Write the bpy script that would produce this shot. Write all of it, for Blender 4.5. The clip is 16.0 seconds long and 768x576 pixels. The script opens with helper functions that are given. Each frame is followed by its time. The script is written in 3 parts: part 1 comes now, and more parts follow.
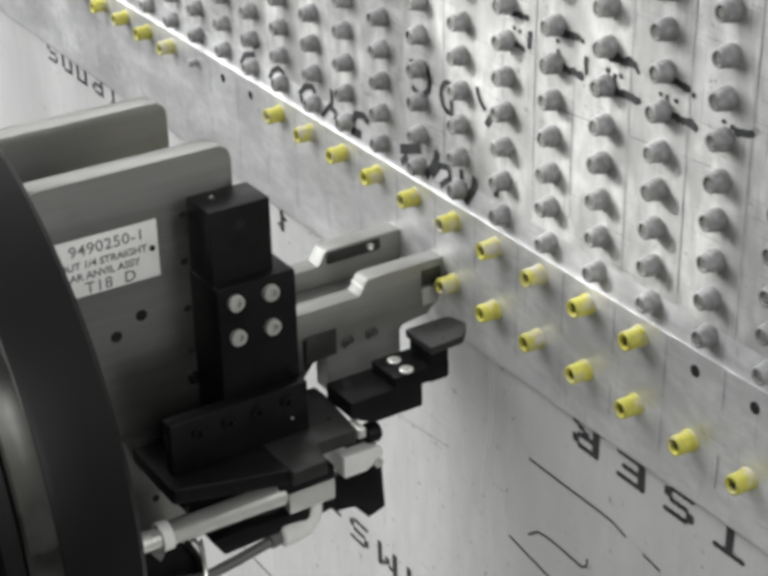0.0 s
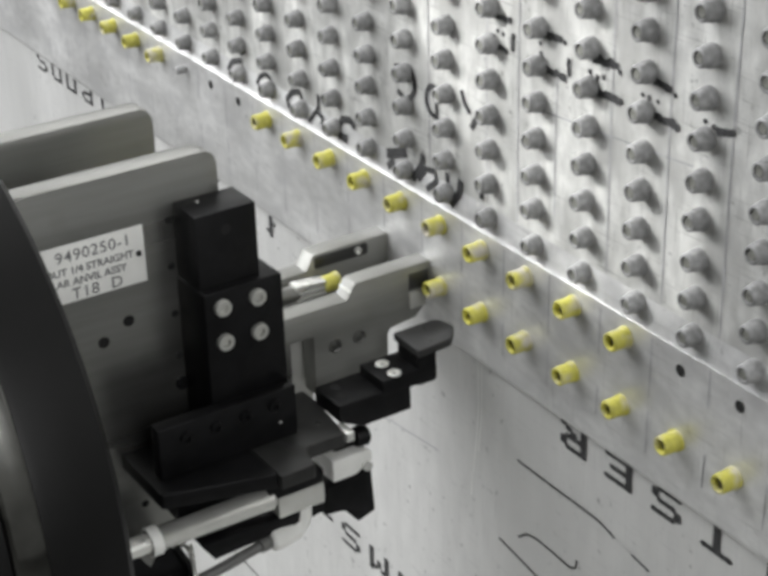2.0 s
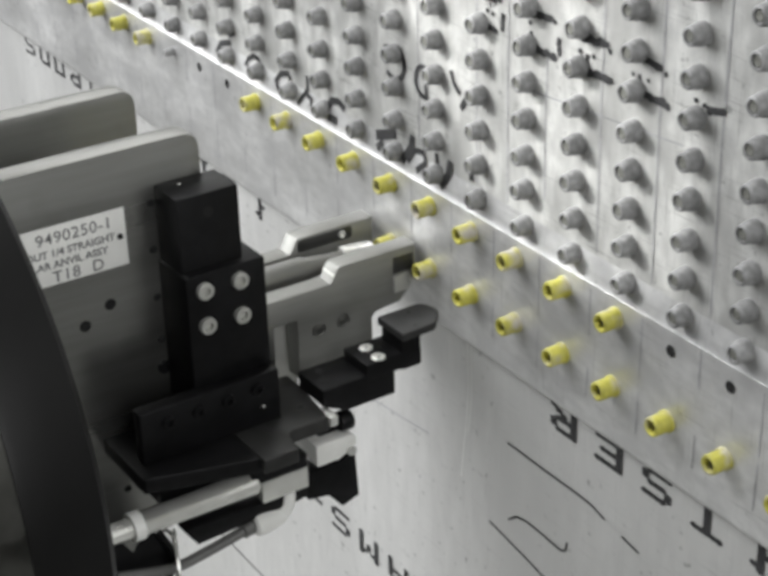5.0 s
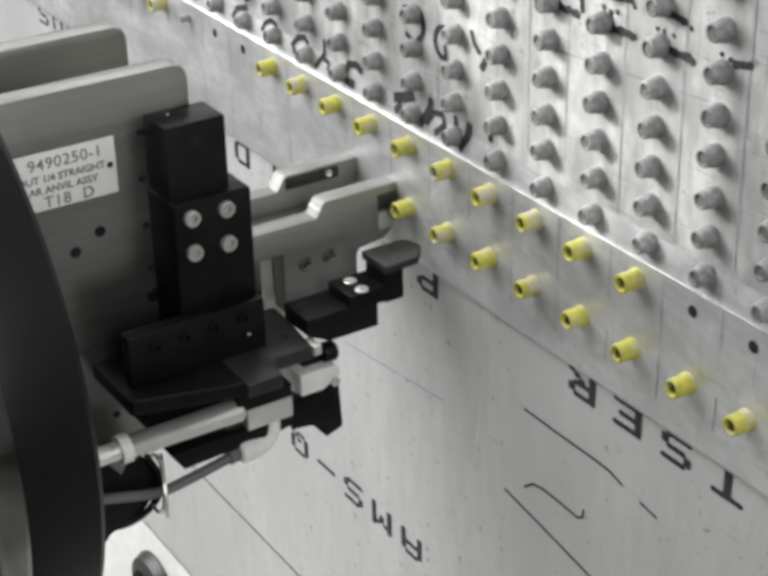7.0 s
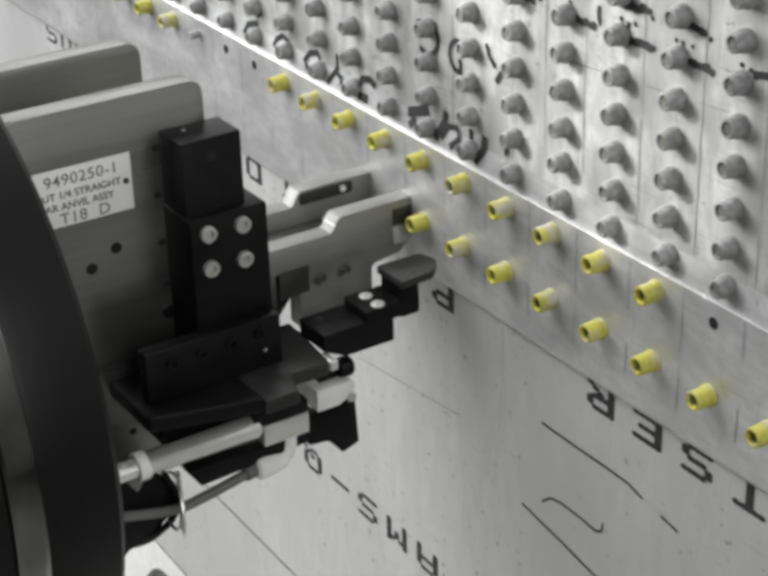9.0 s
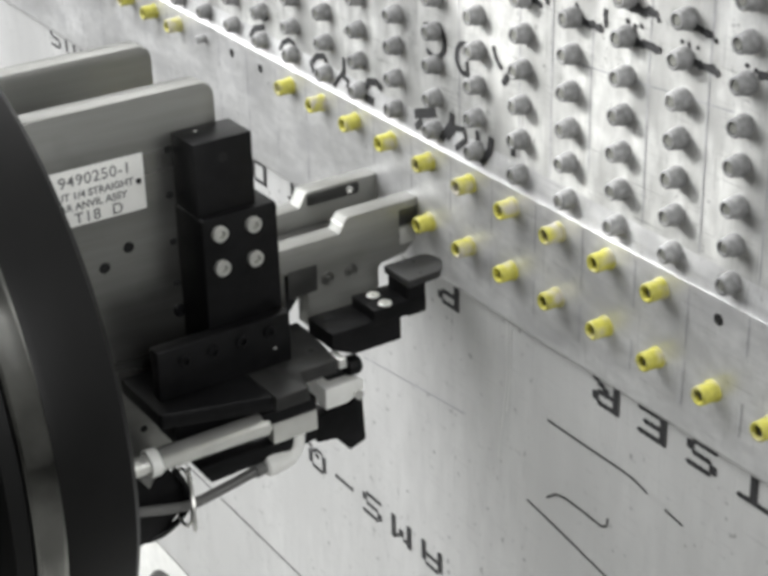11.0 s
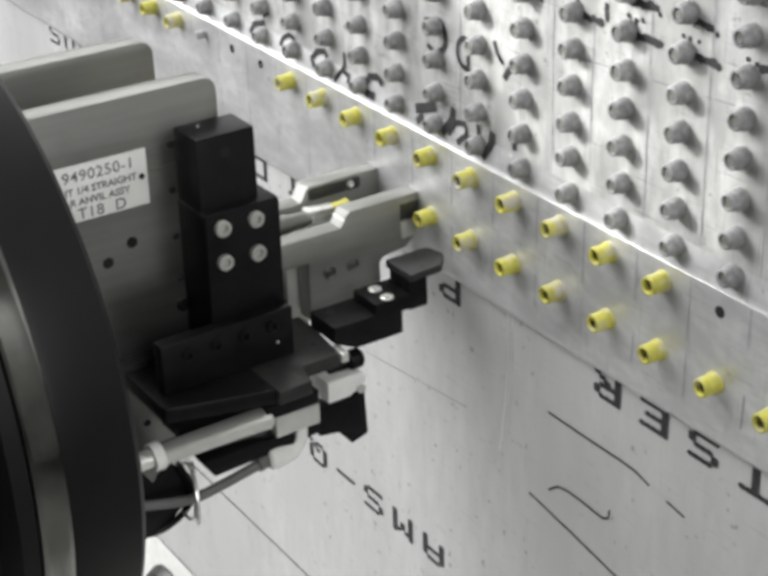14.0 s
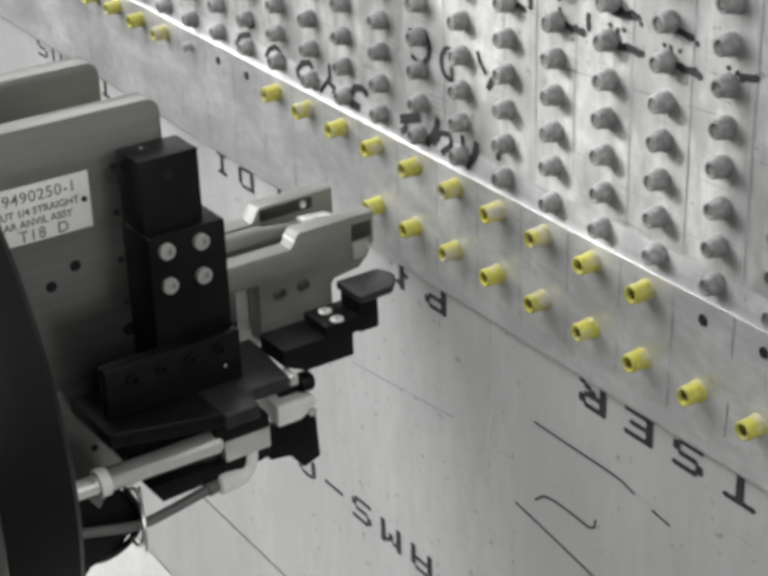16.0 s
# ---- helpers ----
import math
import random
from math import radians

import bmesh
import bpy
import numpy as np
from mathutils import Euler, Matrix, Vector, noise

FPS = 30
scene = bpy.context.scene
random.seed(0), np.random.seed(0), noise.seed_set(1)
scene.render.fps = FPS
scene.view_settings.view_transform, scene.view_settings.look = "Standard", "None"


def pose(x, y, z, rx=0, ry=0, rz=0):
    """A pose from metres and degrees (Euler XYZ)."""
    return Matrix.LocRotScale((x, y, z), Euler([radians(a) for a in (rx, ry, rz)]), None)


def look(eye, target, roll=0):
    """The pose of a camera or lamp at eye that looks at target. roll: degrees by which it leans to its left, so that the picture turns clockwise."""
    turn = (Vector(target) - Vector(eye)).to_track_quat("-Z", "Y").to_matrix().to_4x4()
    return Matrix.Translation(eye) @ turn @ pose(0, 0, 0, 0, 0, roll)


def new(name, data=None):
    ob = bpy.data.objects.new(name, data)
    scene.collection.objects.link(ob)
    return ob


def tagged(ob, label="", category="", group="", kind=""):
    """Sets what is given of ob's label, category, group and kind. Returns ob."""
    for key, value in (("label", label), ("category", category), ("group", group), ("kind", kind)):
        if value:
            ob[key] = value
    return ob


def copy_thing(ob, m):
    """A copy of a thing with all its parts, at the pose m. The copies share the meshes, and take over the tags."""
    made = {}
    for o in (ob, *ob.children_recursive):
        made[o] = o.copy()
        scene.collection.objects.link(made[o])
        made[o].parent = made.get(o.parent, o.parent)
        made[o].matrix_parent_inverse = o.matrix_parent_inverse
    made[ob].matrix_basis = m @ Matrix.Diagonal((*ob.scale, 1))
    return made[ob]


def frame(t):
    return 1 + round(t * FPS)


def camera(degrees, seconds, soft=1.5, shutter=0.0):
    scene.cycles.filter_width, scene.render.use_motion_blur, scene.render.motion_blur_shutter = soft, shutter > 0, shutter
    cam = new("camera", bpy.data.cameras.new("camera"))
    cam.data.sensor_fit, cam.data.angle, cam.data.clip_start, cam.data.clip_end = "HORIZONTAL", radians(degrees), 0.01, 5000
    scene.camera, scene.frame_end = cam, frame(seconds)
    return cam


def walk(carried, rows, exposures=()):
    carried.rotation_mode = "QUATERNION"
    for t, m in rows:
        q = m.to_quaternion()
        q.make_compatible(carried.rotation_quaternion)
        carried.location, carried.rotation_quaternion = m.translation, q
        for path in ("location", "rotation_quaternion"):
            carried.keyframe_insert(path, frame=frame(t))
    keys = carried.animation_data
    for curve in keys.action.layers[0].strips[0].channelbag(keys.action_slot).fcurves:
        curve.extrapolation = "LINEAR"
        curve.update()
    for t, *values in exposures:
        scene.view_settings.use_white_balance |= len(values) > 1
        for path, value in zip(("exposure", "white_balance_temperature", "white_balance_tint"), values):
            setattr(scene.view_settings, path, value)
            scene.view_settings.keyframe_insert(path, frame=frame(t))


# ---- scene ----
from math import atan, cos, pi, sin

LENS = 2 * math.degrees(atan(784 / 3430.6))
cam = camera(LENS, 16.0, soft=4.0)

# seconds, eye, then turn about z, tilt, lean
CAMERA_ROWS = [
    (0.0, 0.7813, -0.5330, 0.4414, 58.381, 62.728, -1.157),
    (0.5, 0.7823, -0.5356, 0.4412, 58.361, 62.839, -1.174),
    (1.0, 0.7859, -0.5361, 0.4420, 58.350, 62.872, -1.412),
    (1.5, 0.7880, -0.5323, 0.4413, 58.529, 62.932, -1.756),
    (2.0, 0.7878, -0.5294, 0.4395, 58.295, 63.027, -1.656),
    (2.5, 0.7867, -0.5297, 0.4372, 58.160, 63.026, -1.418),
    (3.0, 0.7868, -0.5280, 0.4371, 57.837, 62.906, -1.242),
    (3.5, 0.7861, -0.5285, 0.4381, 57.614, 62.767, -1.215),
    (4.0, 0.7865, -0.5289, 0.4361, 57.699, 62.691, -1.297),
    (6.5, 0.7850, -0.5266, 0.4297, 58.139, 62.621, -1.740),
    (7.0, 0.7829, -0.5335, 0.4118, 58.204, 62.476, -1.147),
    (7.5, 0.7847, -0.5360, 0.4098, 57.686, 62.560, -1.104),
    (8.0, 0.7820, -0.5360, 0.4100, 57.791, 62.908, -1.319),
    (8.5, 0.7789, -0.5373, 0.4117, 58.265, 63.009, -1.685),
    (9.0, 0.7759, -0.5416, 0.4094, 58.149, 63.063, -1.571),
    (11.5, 0.7845, -0.5633, 0.4116, 57.660, 63.333, -1.392),
    (12.0, 0.7818, -0.5653, 0.4114, 57.669, 63.215, -1.305),
    (12.5, 0.7784, -0.5635, 0.4083, 58.022, 63.035, -1.680),
    (13.0, 0.7774, -0.5618, 0.4079, 57.737, 62.866, -1.530),
    (13.5, 0.7802, -0.5658, 0.4106, 57.755, 63.071, -1.648),
    (14.0, 0.7848, -0.5663, 0.4127, 57.524, 63.188, -1.548),
    (14.5, 0.7851, -0.5686, 0.4152, 57.324, 63.315, -1.323),
    (15.0, 0.7837, -0.5656, 0.4121, 57.148, 63.340, -1.357),
    (15.5, 0.7869, -0.5629, 0.4134, 57.186, 63.539, -1.556),
    (16.0, 0.7895, -0.5620, 0.4118, 57.324, 63.615, -1.754),
]

walk(cam, [(t, pose(x, y, z, 0, 0, a) @ pose(0, 0, 0, b) @ pose(0, 0, 0, 0, 0, c)) for t, x, y, z, a, b, c in CAMERA_ROWS],
     exposures=[(0.0, -0.06), (4.2, -0.06), (6.5, 0.02), (7.5, -0.04), (9.0, -0.13), (9.4, -0.12), (11.3, 0.20), (13.0, 0.15), (15.3, 0.06), (15.7, -0.12), (16.0, -0.21)])

PITCH = 0.0445

# ---- light ----
world = bpy.data.worlds.new("hall_air")
scene.world = world
world.use_nodes = True
world.node_tree.nodes["Background"].inputs[0].default_value = (0.95, 1.0, 0.93, 1)
world.node_tree.nodes["Background"].inputs[1].default_value = 0.25


def area_lamp(name, eye, target, size, power, colour=(1, 1, 1), size_y=None):
    data = bpy.data.lights.new(name, "AREA")
    data.shape = "RECTANGLE"
    data.size, data.size_y, data.energy, data.color = size, size_y or size, power, colour
    ob = new(name, data)
    ob.matrix_world = look(eye, target)
    return ob


# unseen broad light, set low on the left to brighten that side
area_lamp("broad_light", (-1.65, -1.2, 1.25), (-0.4, 0, 0), 1.8, 122, (0.988, 0.996, 1.0), 3.0)
area_lamp("broad_light", (-0.5, -1.0, 3.8), (-0.3, -0.2, 0), 2.0, 34, (0.988, 0.996, 1.0), 2.0)
# fill light added on the right to lift the faces towards +x
area_lamp("broad_light", (2.9, -0.55, 1.35), (-0.1, -0.2, 0), 1.2, 38, (0.988, 0.996, 1.0), 2.0)


def work_spot(eye, target, angle, power, radius=0.012):
    data = bpy.data.lights.new("work_spot", "SPOT")
    data.energy, data.spot_size, data.spot_blend, data.shadow_soft_size, data.color = power, radians(angle), 0.55, radius, (1.0, 1.0, 0.97)
    ob = new("work_spot", data)
    ob.matrix_world = look(eye, target)
    return ob


work_spot((-0.72, -0.74, 0.56), (0.085, 0.0, 0.12), 10.5, 60)


# ---- materials ----
def material(name, base, rough=0.5, metal=0.0, grain=0.06, grain_scale=60.0, stain=0.06, stain_scale=6.0, bump=0.1, stretch=(1, 1, 1), coat=0.0, random_tint=0.0, patch=None, scratch=0.0, speck=0.0, gloss=0.5):
    m = bpy.data.materials.new(name)
    m.use_nodes = True
    nt = m.node_tree
    b = nt.nodes["Principled BSDF"]
    b.inputs["Metallic"].default_value = metal
    b.inputs["Coat Weight"].default_value = coat
    b.inputs["Specular IOR Level"].default_value = gloss
    tc = nt.nodes.new("ShaderNodeTexCoord")
    mp = nt.nodes.new("ShaderNodeMapping")
    mp.inputs["Scale"].default_value = stretch
    nt.links.new(tc.outputs["Object"], mp.inputs["Vector"])
    fine = nt.nodes.new("ShaderNodeTexNoise")
    fine.inputs["Scale"].default_value, fine.inputs["Detail"].default_value = grain_scale, 5
    big = nt.nodes.new("ShaderNodeTexNoise")
    big.inputs["Scale"].default_value, big.inputs["Detail"].default_value = stain_scale, 4
    nt.links.new(mp.outputs[0], fine.inputs["Vector"])
    nt.links.new(mp.outputs[0], big.inputs["Vector"])

    def scaled(socket, amount):
        n = nt.nodes.new("ShaderNodeMapRange")
        n.inputs["From Min"].default_value, n.inputs["From Max"].default_value = 0.3, 0.7
        n.inputs["To Min"].default_value, n.inputs["To Max"].default_value = 1 - amount, 1 + amount
        nt.links.new(socket, n.inputs["Value"])
        return n.outputs[0]

    def times(a, c):
        n = nt.nodes.new("ShaderNodeMath")
        n.operation = "MULTIPLY"
        nt.links.new(a, n.inputs[0])
        nt.links.new(c, n.inputs[1])
        return n.outputs[0]

    value = times(scaled(fine.outputs[0], grain), scaled(big.outputs[0], stain))
    if scratch:
        for line in ((3, 3, 90), (90, 3, 3)):
            turned = nt.nodes.new("ShaderNodeMapping")
            turned.inputs["Scale"].default_value = line
            turned.inputs["Rotation"].default_value = (0, 0.06 * line[0] / 30, 0)
            fineline = nt.nodes.new("ShaderNodeTexNoise")
            fineline.inputs["Scale"].default_value, fineline.inputs["Detail"].default_value = 9, 3
            nt.links.new(tc.outputs["Object"], turned.inputs["Vector"])
            nt.links.new(turned.outputs[0], fineline.inputs["Vector"])
            cut = nt.nodes.new("ShaderNodeMapRange")
            cut.inputs["From Min"].default_value, cut.inputs["From Max"].default_value = 0.60, 0.72
            cut.inputs["To Min"].default_value, cut.inputs["To Max"].default_value = 1.0, 1.0 - scratch
            nt.links.new(fineline.outputs[0], cut.inputs["Value"])
            value = times(value, cut.outputs[0])
    if speck:
        dirt = nt.nodes.new("ShaderNodeTexNoise")
        dirt.inputs["Scale"].default_value, dirt.inputs["Detail"].default_value = 170, 3
        nt.links.new(tc.outputs["Object"], dirt.inputs["Vector"])
        spot = nt.nodes.new("ShaderNodeMapRange")
        spot.inputs["From Min"].default_value, spot.inputs["From Max"].default_value = 0.66, 0.73
        spot.inputs["To Min"].default_value, spot.inputs["To Max"].default_value = 1.0, 1.0 - speck
        nt.links.new(dirt.outputs[0], spot.inputs["Value"])
        value = times(value, spot.outputs[0])
    if random_tint:
        info = nt.nodes.new("ShaderNodeObjectInfo")
        r = nt.nodes.new("ShaderNodeMapRange")
        r.inputs["To Min"].default_value, r.inputs["To Max"].default_value = 1 - random_tint, 1 + random_tint
        nt.links.new(info.outputs["Random"], r.inputs["Value"])
        value = times(value, r.outputs[0])
    mix = nt.nodes.new("ShaderNodeVectorMath")
    mix.operation = "SCALE"
    mix.inputs[0].default_value = base
    nt.links.new(value, mix.inputs["Scale"])
    colour = mix.outputs[0]
    if patch:
        blot = nt.nodes.new("ShaderNodeTexNoise")
        blot.inputs["Scale"].default_value, blot.inputs["Detail"].default_value = patch[1], 2
        where = nt.nodes.new("ShaderNodeMapRange")
        where.inputs["From Min"].default_value, where.inputs["From Max"].default_value = patch[2] - 0.09, patch[2] + 0.12
        place = nt.nodes.new("ShaderNodeVectorMath")
        info = nt.nodes.new("ShaderNodeObjectInfo")
        shift = nt.nodes.new("ShaderNodeVectorMath")
        shift.operation = "SCALE"
        shift.inputs[0].default_value = (3.1, 1.7, 2.3)
        nt.links.new(info.outputs["Random"], shift.inputs["Scale"])
        nt.links.new(mp.outputs[0], place.inputs[0])
        nt.links.new(shift.outputs[0], place.inputs[1])
        nt.links.new(place.outputs[0], blot.inputs["Vector"])
        nt.links.new(blot.outputs[0], where.inputs["Value"])
        both = nt.nodes.new("ShaderNodeMix")
        both.data_type = "RGBA"
        nt.links.new(where.outputs[0], both.inputs["Factor"])
        nt.links.new(colour, both.inputs["A"])
        both.inputs["B"].default_value = (*patch[0], 1)
        colour = both.outputs["Result"]
    nt.links.new(colour, b.inputs["Base Color"])
    r = nt.nodes.new("ShaderNodeMapRange")
    r.inputs["From Min"].default_value, r.inputs["From Max"].default_value = 0.3, 0.7
    r.inputs["To Min"].default_value, r.inputs["To Max"].default_value = max(0.03, rough - 0.08), rough + 0.08
    nt.links.new(big.outputs[0], r.inputs["Value"])
    nt.links.new(r.outputs[0], b.inputs["Roughness"])
    if bump:
        bp = nt.nodes.new("ShaderNodeBump")
        bp.inputs["Strength"].default_value, bp.inputs["Distance"].default_value = bump, 0.0006
        nt.links.new(fine.outputs[0], bp.inputs["Height"])
        nt.links.new(bp.outputs[0], b.inputs["Normal"])
    return m


SKIN = material("aluminium_skin", (0.65, 0.65, 0.635), 0.42, 0.35, 0.22, 110, 0.20, 16, 0.35, (1, 1, 0.5), patch=((0.46, 0.46, 0.45), 40, 0.56), scratch=0.38, speck=0.35)
FLANGE = material("milled_flange", (0.65, 0.65, 0.65), 0.36, 0.5, 0.11, 140, 0.18, 20, 0.2, (0.6, 1, 1), patch=((0.55, 0.55, 0.555), 45, 0.58), scratch=0.26, speck=0.3)
WEB = material("rolled_web", (0.69, 0.69, 0.685), 0.36, 0.38, 0.05, 90, 0.10, 9, 0.06, (1, 1, 0.3), patch=((0.65, 0.65, 0.645), 12, 0.57), scratch=0.13, speck=0.4)
# brighter copy of the ground steel: the fingers' stronger light is in the material
STEEL_LIT = material("ground_steel_lit", (0.28, 0.28, 0.265), 0.5, 0.6, 0.06, 80, 0.10, 14, 0.08, (1, 0.3, 3), scratch=0.08)
STEEL = material("ground_steel", (0.27, 0.27, 0.258), 0.33, 0.9, 0.07, 60, 0.10, 10, 0.08, (1, 0.2, 3), scratch=0.08)
BRIGHT = material("bright_steel", (0.80, 0.80, 0.77), 0.28, 0.65, 0.05, 80, 0.06, 20, 0.05)
SATIN = material("satin_aluminium", (0.52, 0.52, 0.49), 0.4, 0.5, 0.05, 90, 0.06, 20, 0.05)
BLACK = material("black_anodised", (0.0065, 0.0065, 0.007), 0.38, 0.0, 0.25, 160, 0.3, 14, 0.1, gloss=0.16)
DARK = material("dark_steel", (0.06, 0.06, 0.058), 0.4, 0.6, 0.1, 90, 0.2, 20, 0.08)
TABLE = material("blackened_steel", (0.030, 0.030, 0.029), 0.42, 0.3, 0.15, 90, 0.25, 20, 0.08)
PAD = material("worn_pad", (0.022, 0.022, 0.022), 0.5, 0.0, 0.3, 160, 0.3, 40, 0.2)
RING = material("black_ring", (0.006, 0.006, 0.006), 0.42, 0.0, 0.15, 40, 0.3, 6, 0.05, gloss=0.25)
BAND = material("polished_band", (0.30, 0.30, 0.285), 0.16, 0.95, 0.12, 30, 0.6, 14, 0.05)
YELLOW = material("yellow_collar", (0.50, 0.47, 0.085), 0.42, 0.0, 0.12, 260, 0.14, 70, 0.15, random_tint=0.12, patch=((0.50, 0.47, 0.40), 75, 0.585))
NUT = material("grey_nut", (0.28, 0.28, 0.28), 0.58, 0.15, 0.22, 300, 0.25, 110, 0.3, random_tint=0.16)
PIN = material("pin_end", (0.22, 0.22, 0.20), 0.5, 0.3, 0.12, 300, 0.1, 90, 0.1)
INK = material("black_ink", (0.028, 0.028, 0.03), 0.55, 0.0, 0.25, 300, 0.4, 60, 0.0)
PENCIL = material("pencil_grey", (0.40, 0.40, 0.42), 0.5, 0.2, 0.2, 300, 0.3, 60, 0.0)
SCRATCH = material("bright_scratch", (0.97, 0.97, 0.96), 0.42, 0.7, 0.03, 100, 0.05, 30, 0.0)
POLISHED = material("polished_tube", (0.86, 0.86, 0.82), 0.24, 0.65, 0.05, 80, 0.06, 20, 0.03, gloss=0.9)
PRINT = material("grey_print", (0.13, 0.13, 0.13), 0.5, 0.0, 0.1, 300, 0.2, 60, 0.0)
LABEL = material("label_white", (0.88, 0.88, 0.85), 0.45, 0.0, 0.03, 80, 0.04, 20, 0.02)
HOLE = material("hole_dark", (0.006, 0.006, 0.006), 0.85, 0.0, 0.1, 200, 0.1, 50, 0.0)
WHITE = material("white_plastic", (0.88, 0.88, 0.85), 0.4, 0.0, 0.04, 80, 0.06, 20, 0.03)
CABLE = material("grey_cable", (0.14, 0.14, 0.135), 0.45, 0.0, 0.06, 90, 0.06, 20, 0.05)
FLOOR = material("concrete_floor", (0.22, 0.22, 0.21), 0.5, 0.0, 0.1, 12, 0.15, 1.0, 0.1)
HALL = material("hall_paint", (0.55, 0.55, 0.53), 0.6, 0.0, 0.04, 8, 0.06, 0.6, 0.05)


# ---- mesh helpers ----
def link_mesh(name, bm, mat, smooth=True):
    me = bpy.data.meshes.new(name)
    bm.normal_update()
    bm.to_mesh(me)
    bm.free()
    me.materials.append(mat)
    if smooth:
        for p in me.polygons:
            p.use_smooth = True
        me.set_sharp_from_angle(angle=radians(32))
    return me


def part(name, bm, mat, parent=None, label=""):
    ob = new(name, link_mesh(name, bm, mat))
    if parent:
        ob.parent = parent
    return tagged(ob, label=label) if label else ob


def thing(name, label, category, group="", at=(0, 0, 0)):
    ob = new(name)
    ob.empty_display_size = 0.02
    ob.location = at
    return tagged(ob, label=label, category=category, group=group)


def bevel(bm, width, segments=2, edges=None):
    if width:
        bmesh.ops.bevel(bm, geom=edges or bm.edges[:], offset=width, segments=segments, affect="EDGES", profile=0.5, clamp_overlap=True)
    return bm


def box(x0, x1, y0, y1, z0, z1, r=0.0008):
    bm = bmesh.new()
    bmesh.ops.create_cube(bm, size=1)
    for v in bm.verts:
        v.co = Vector(((x0 + x1) / 2 + v.co.x * (x1 - x0), (y0 + y1) / 2 + v.co.y * (y1 - y0), (z0 + z1) / 2 + v.co.z * (z1 - z0)))
    return bevel(bm, r)


def merge(*bms):
    out = bms[0]
    for b in bms[1:]:
        me = bpy.data.meshes.new("temporary")
        b.to_mesh(me)
        b.free()
        out.from_mesh(me)
        bpy.data.meshes.remove(me)
    return out


def prism(outline, x0, x1, axis="x", r=0.0008):
    """Extrude an outline; axis x: points are (y, z), axis z: points are (x, y), axis y: points are (x, z)."""
    bm = bmesh.new()
    at = {"x": lambda p, d: (d, p[0], p[1]), "z": lambda p, d: (p[0], p[1], d), "y": lambda p, d: (p[0], d, p[1])}[axis]
    a = [bm.verts.new(at(p, x0)) for p in outline]
    b = [bm.verts.new(at(p, x1)) for p in outline]
    n = len(outline)
    bm.faces.new(a)
    bm.faces.new(b[::-1])
    for i in range(n):
        bm.faces.new((a[(i + 1) % n], a[i], b[i], b[(i + 1) % n]))
    bmesh.ops.recalc_face_normals(bm, faces=bm.faces[:])
    if r:
        caps = [e for e in bm.edges if len({tuple(f.normal) for f in e.link_faces}) == 2 and e.calc_face_angle(0) > 1.2]
        bevel(bm, r, 2, caps)
    return bm


def rounded(points, radii, steps=6):
    """Round the corners of an outline."""
    out, n = [], len(points)
    for i, p in enumerate(points):
        r = radii[i] if isinstance(radii, (list, tuple)) else radii
        p, a, b = Vector(p), Vector(points[i - 1]), Vector(points[(i + 1) % n])
        if not r:
            out.append(tuple(p))
            continue
        u, w = (a - p).normalized(), (b - p).normalized()
        half = u.angle(w) / 2
        d = min(r / math.tan(half), (a - p).length * 0.49, (b - p).length * 0.49)
        s, e = p + u * d, p + w * d
        for k in range(steps + 1):
            f = k / steps
            out.append(tuple((s * (1 - f) ** 2 + p * 2 * f * (1 - f) + e * f ** 2)))
    return out


def lathe(profile, segments=24, axis="y", at=(0, 0, 0), flip=1):
    """Turn a profile of (radius, distance along the axis)."""
    bm = bmesh.new()
    rings = []
    for r, d in profile:
        ring = []
        if r < 1e-6:
            ring = [None]
        co = []
        for i in range(segments if r >= 1e-6 else 1):
            a = 2 * pi * i / segments
            c, s = r * cos(a), r * sin(a)
            p = {"y": (c, d * flip, s), "z": (c, s, d * flip), "x": (d * flip, c, s)}[axis]
            co.append(bm.verts.new(Vector(p) + Vector(at)))
        rings.append(co)
    for a, b in zip(rings, rings[1:]):
        for i in range(segments):
            j = (i + 1) % segments
            quad = [a[i % len(a)], a[j % len(a)], b[j % len(b)], b[i % len(b)]]
            quad = list(dict.fromkeys(quad))
            if len(quad) > 2:
                bm.faces.new(quad)
    bmesh.ops.recalc_face_normals(bm, faces=bm.faces[:])
    return bm


